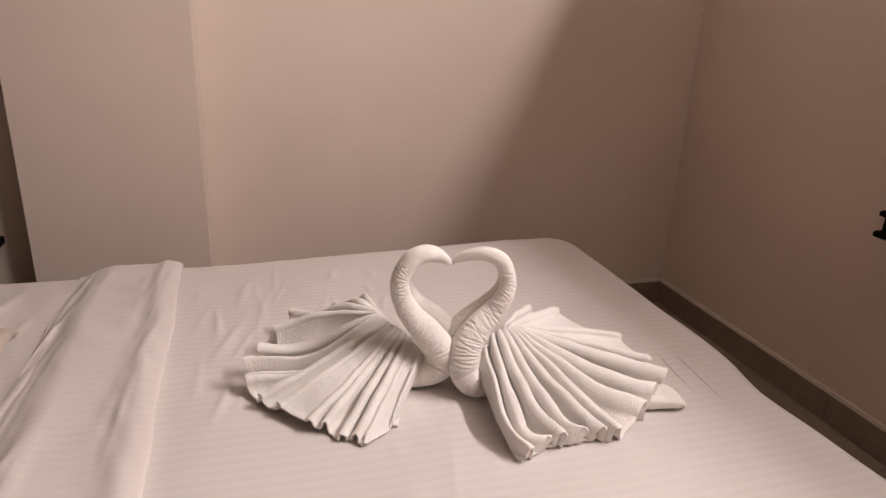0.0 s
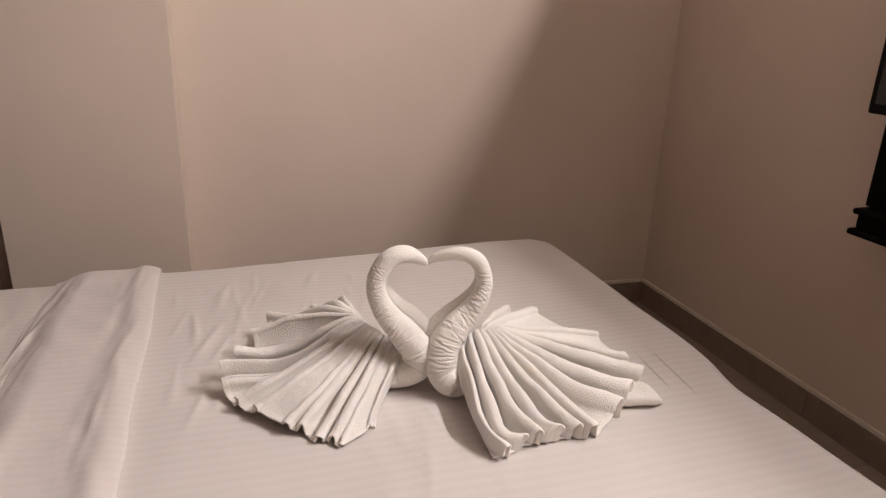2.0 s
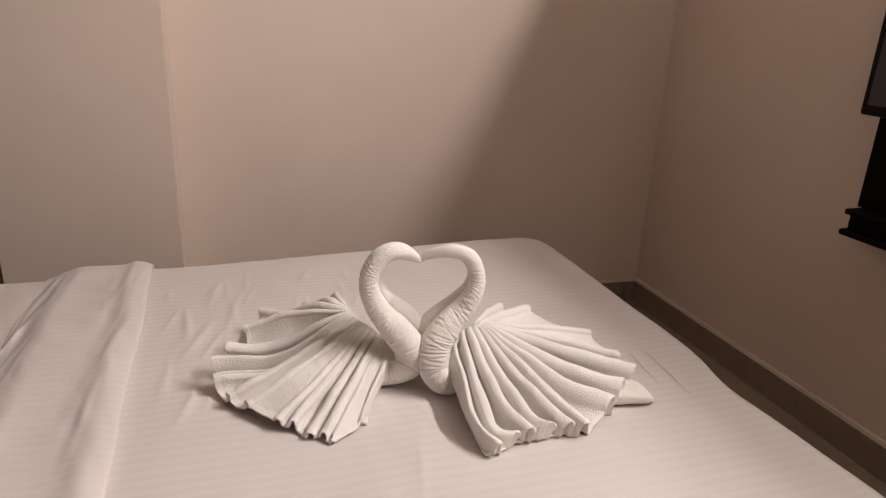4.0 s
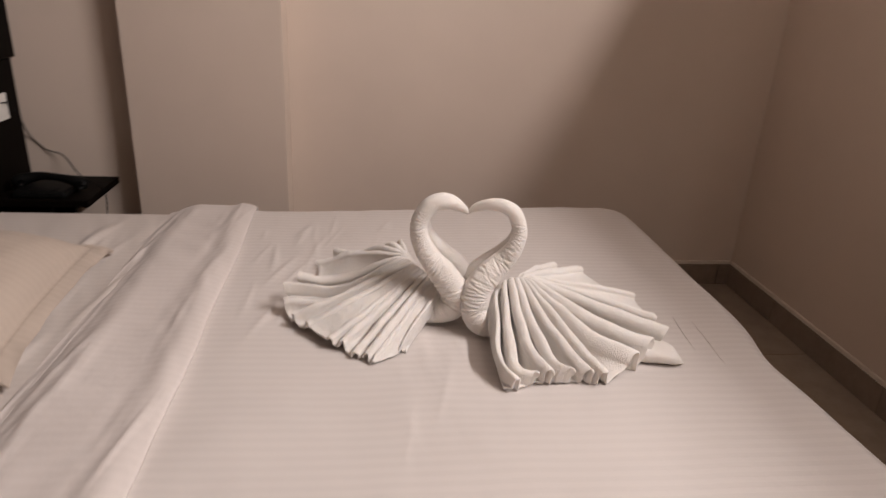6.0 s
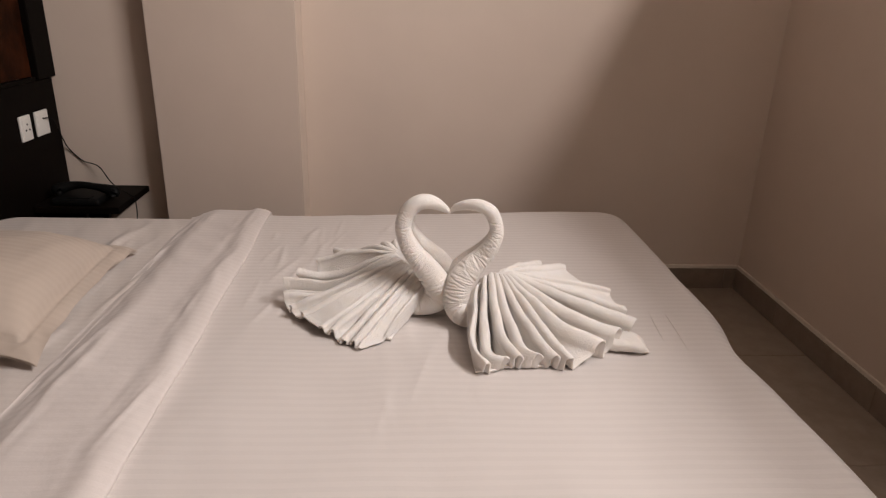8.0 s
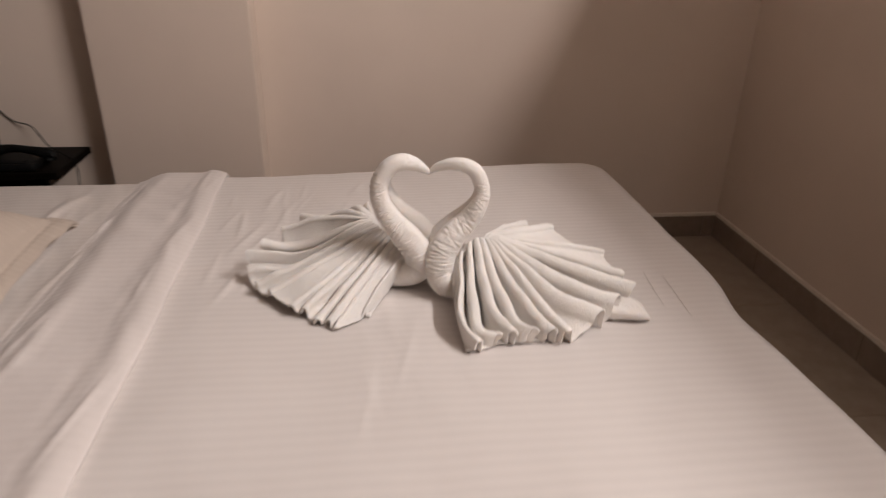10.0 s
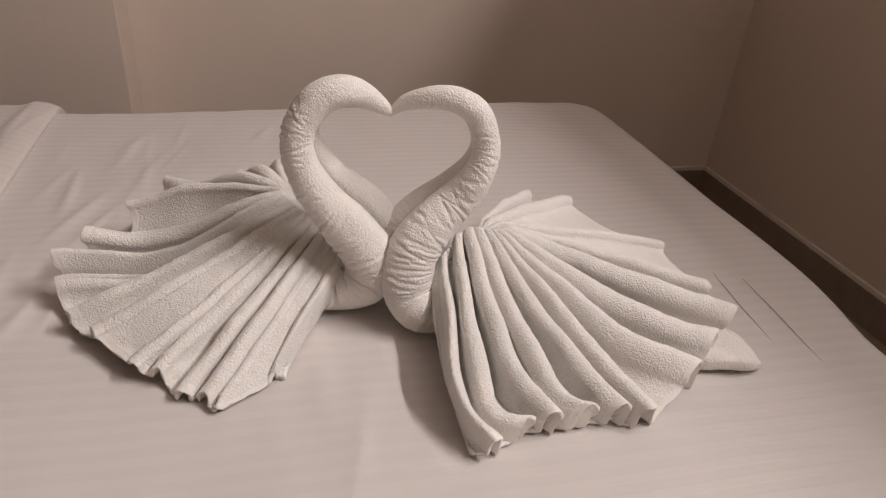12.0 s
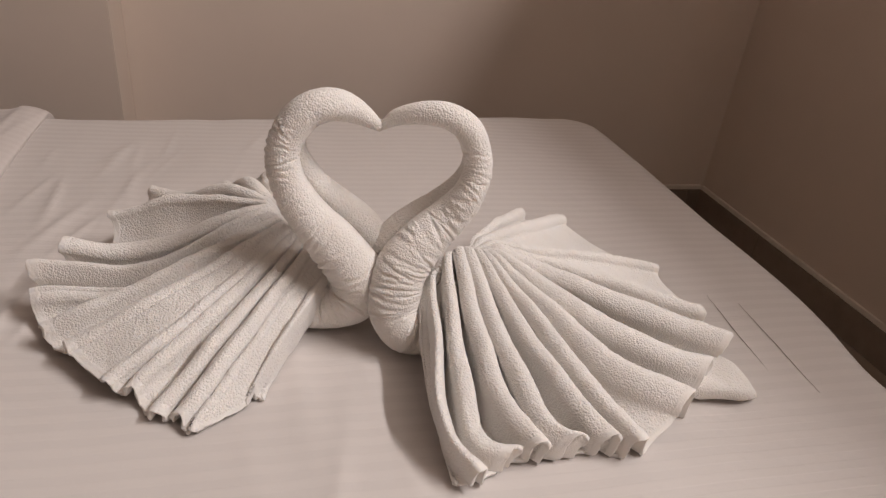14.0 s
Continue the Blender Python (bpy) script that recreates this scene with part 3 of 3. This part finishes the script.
left_swan, left_wing = swan("white terry towel folded into a swan with fanned pleats", (0.25, 1.47, BED_Z),
     [(0.333, 1.492, 0.742), (0.319, 1.482, 0.755), (0.298, 1.472, 0.769), (0.277, 1.466, 0.774), (0.255, 1.465, 0.766), (0.239, 1.465, 0.746),
      (0.232, 1.465, 0.724), (0.234, 1.465, 0.700), (0.244, 1.465, 0.675), (0.260, 1.465, 0.650), (0.280, 1.462, 0.626), (0.300, 1.460, 0.600),
      (0.313, 1.460, 0.574), (0.307, 1.464, 0.545), (0.278, 1.478, 0.526), (0.246, 1.482, 0.531), (0.230, 1.50, 0.560)],
     [0.004, 0.009, 0.0140, 0.0165, 0.0175, 0.0172, 0.0170, 0.0180, 0.0200, 0.0228, 0.0260, 0.0285, 0.030, 0.0285, 0.026, 0.025, 0.02],
     (0.032, 0.044, 0.002),
     [(0.283, 1.465, 0.555), (0.272, 1.505, 0.585), (0.255, 1.525, 0.600), (0.240, 1.535, 0.608), (0.228, 1.560, 0.610), (0.219, 1.580, 0.610),
      (0.216, 1.603, 0.605), (0.222, 1.623, 0.600)],
     [(0.205, 1.356, 0.502, -0.018, 0.506, 0.36), (0.198, 1.350, 0.514, 0.004, 0.553, 0.58), (0.143, 1.312, 0.505, 0.000, 0.546, 0.52),
      (0.130, 1.328, 0.512, 0.005, 0.555, 0.58), (0.108, 1.334, 0.513, 0.000, 0.556, 0.54), (0.083, 1.364, 0.520, 0.001, 0.560, 0.54),
      (0.057, 1.370, 0.522, 0.005, 0.562, 0.55), (0.010, 1.428, 0.527, 0.013, 0.566, 0.60), (-0.023, 1.458, 0.528, 0.010, 0.569, 0.57),
      (-0.045, 1.516, 0.533, 0.024, 0.554, 0.52), (-0.048, 1.530, 0.566, 0.032, 0.580, 0.48), (-0.020, 1.570, 0.572, 0.011, 0.578, 0.50),
      (0.014, 1.656, 0.562, -0.012, 0.594, 0.55), (0.051, 1.746, 0.560, 0.001, 0.588, 0.45), (0.150, 1.758, 0.562, 0.004, 0.588, 0.53),
      (0.182, 1.790, 0.548, -0.010, 0.580, 0.60)],
     0.034, [5, 9, 3, 8, 6, 6, 5, 5, 6, 8, 9, 9, 5, 9, 12, 12], [0.2, 0.05, 0.05, 0.6, 0.6, 0.4, 0.05, 0.5, 0.8, 1.7, 1.9, 1.7, 0.7, 1.1, 1.1],
     [0.6, 1, 1, 1, 1, 1, 1, 1, 1, 1, 0.7, 0.5, 1, 1, 1], 10, 0.9, 3.0, 1.5, 3.9, 0.013)
stitched_mark(left_swan, left_wing, 71, (89, 92, 95))
right_swan, right_wing = swan("white terry towel folded into a swan with a wide pleated tail", (0.42, 1.43, BED_Z),
     [(0.335, 1.492, 0.744), (0.348, 1.484, 0.757), (0.371, 1.472, 0.766), (0.397, 1.463, 0.767), (0.419, 1.458, 0.755), (0.431, 1.455, 0.731),
      (0.433, 1.452, 0.707), (0.424, 1.450, 0.681), (0.404, 1.454, 0.652), (0.380, 1.450, 0.629), (0.359, 1.444, 0.602), (0.350, 1.438, 0.576),
      (0.351, 1.432, 0.549), (0.363, 1.420, 0.532), (0.386, 1.425, 0.527), (0.412, 1.440, 0.545), (0.425, 1.455, 0.57)],
     [0.004, 0.0085, 0.0115, 0.0135, 0.0148, 0.0150, 0.0158, 0.0182, 0.0220, 0.026, 0.029, 0.030, 0.029, 0.027, 0.026, 0.025, 0.02],
     (-0.002, 0.046, 0.002),
     [(0.378, 1.438, 0.565), (0.412, 1.472, 0.603), (0.436, 1.473, 0.611), (0.452, 1.463, 0.611), (0.462, 1.458, 0.612), (0.470, 1.464, 0.611),
      (0.466, 1.486, 0.606), (0.452, 1.502, 0.600)],
     [(0.378, 1.218, 0.504, -0.009, 0.535, 0.49), (0.396, 1.210, 0.526, -0.026, 0.547, 0.78), (0.439, 1.234, 0.529, -0.036, 0.540, 0.82),
      (0.463, 1.233, 0.532, -0.022, 0.553, 0.74), (0.502, 1.239, 0.532, -0.031, 0.548, 0.84), (0.536, 1.235, 0.530, -0.016, 0.557, 0.72),
      (0.563, 1.224, 0.530, -0.009, 0.556, 0.73), (0.634, 1.267, 0.546, -0.034, 0.572, 0.70), (0.683, 1.308, 0.550, -0.034, 0.578, 0.67),
      (0.728, 1.345, 0.556, -0.014, 0.584, 0.60), (0.718, 1.396, 0.560, 0.008, 0.582, 0.55), (0.711, 1.497, 0.560, 0.006, 0.582, 0.52),
      (0.637, 1.650, 0.556, 0.006, 0.582, 0.50), (0.578, 1.672, 0.556, 0.003, 0.582, 0.54)],
     0.050, [5, 9, 8, 9, 9, 8, 8, 13, 12, 12, 8, 5, 8, 8], [0.1, 1.1, 1.6, 1.6, 1.5, 1.2, 0.6, 1.2, 1.4, 0.9, 0.3, 0.4, 0.6],
     [1, 1, 1, 1, 1, 1, 0.4, 0.8, 0.8, 1, 1, 1, 1], 9, 1.1, 8.0, 1.3, 4.7, 0.003)


def tail_fn(u, v):
    """A flat doubled corner of towel that peeps out from under the pleats."""
    a = 2 * math.pi * u
    end = math.sqrt(max(0.02, 1 - max(0.0, (v - 0.72) / 0.28) ** 2))
    w = 0.034 * (0.35 + 0.65 * end)
    x = 0.622 + 0.126 * v + 0.006 * nz(v * 4, math.cos(a), math.sin(a))
    y = 1.340 - 0.022 * v + w * math.copysign(abs(math.cos(a)) ** 0.6, math.cos(a))
    h = 0.015 * end * (1 - 0.1 * v)
    up = math.copysign(abs(math.sin(a)) ** 0.7, math.sin(a))
    fold = 0.003 * math.sin(9 * v + 60 * (y - 1.32)) * max(0.0, up) * end
    return x, y, BED_Z + 0.003 + h * (1 + up) + fold + 0.002 * nz(x * 60, y * 60)


tail = part("tail", grid_mesh(tail_fn, 48, 60, closed_u=True), towel_cloth, right_swan, "loose towel corner lying on the duvet", shade=True)
terry_pile(tail)
tail.matrix_parent_inverse = Matrix.Translation(right_swan.location).inverted()

# ---- skirting and floor tiles ----
SKIRT = 0.094


def run_tiles(owner, along, fixed, lo, hi):
    a = lo
    while a < hi - 0.02:
        b = min(a + 0.60, hi)
        if along == "x":
            bmx = box(a + 0.0008, b - 0.0008, fixed - 0.010, fixed - 0.0005, 0.0, SKIRT, 0.0012, 1)
        else:
            bmx = box(fixed - 0.010, fixed - 0.0005, a + 0.0008, b - 0.0008, 0.0, SKIRT, 0.0012, 1)
        part("skirting_tile", bmx, skirt_tile, owner)
        a = b


for nm, along, fixed, lo, hi in (("baseboard_north", "x", Y1, -0.160, X1 - 0.0105), ("baseboard_east", "y", X1, Y0, Y1 - 0.0005)):
    if along == "x":
        bead = box(lo, hi, fixed - 0.0095, fixed - 0.0004, SKIRT + 0.0005, SKIRT + 0.017, 0.003)
    else:
        bead = box(fixed - 0.0095, fixed - 0.0004, lo, hi - 0.010, SKIRT + 0.0005, SKIRT + 0.017, 0.003)
    owner = tagged(part(nm, bead, putty), "brown ceramic skirting tiles with a pale putty bead on top", "skirting", kind="structure")
    run_tiles(owner, along, fixed, lo, hi)

tile_mesh = None
ty = Y1 - 0.6
while ty > Y0 - 0.6:
    tx = X1 - 0.6
    while tx > X0 - 0.6:
        if tile_mesh is None:
            ob = part("floor_tile", box(0.001, 0.599, 0.001, 0.599, -0.0058, 0.0, 0.0008, 1), tile_brown, floor)
            tile_mesh = ob.data
        else:
            ob = new("floor_tile", tile_mesh)
            ob.parent = floor
        ob.location = (tx, ty, 0)
        tx -= 0.6
    ty -= 0.6
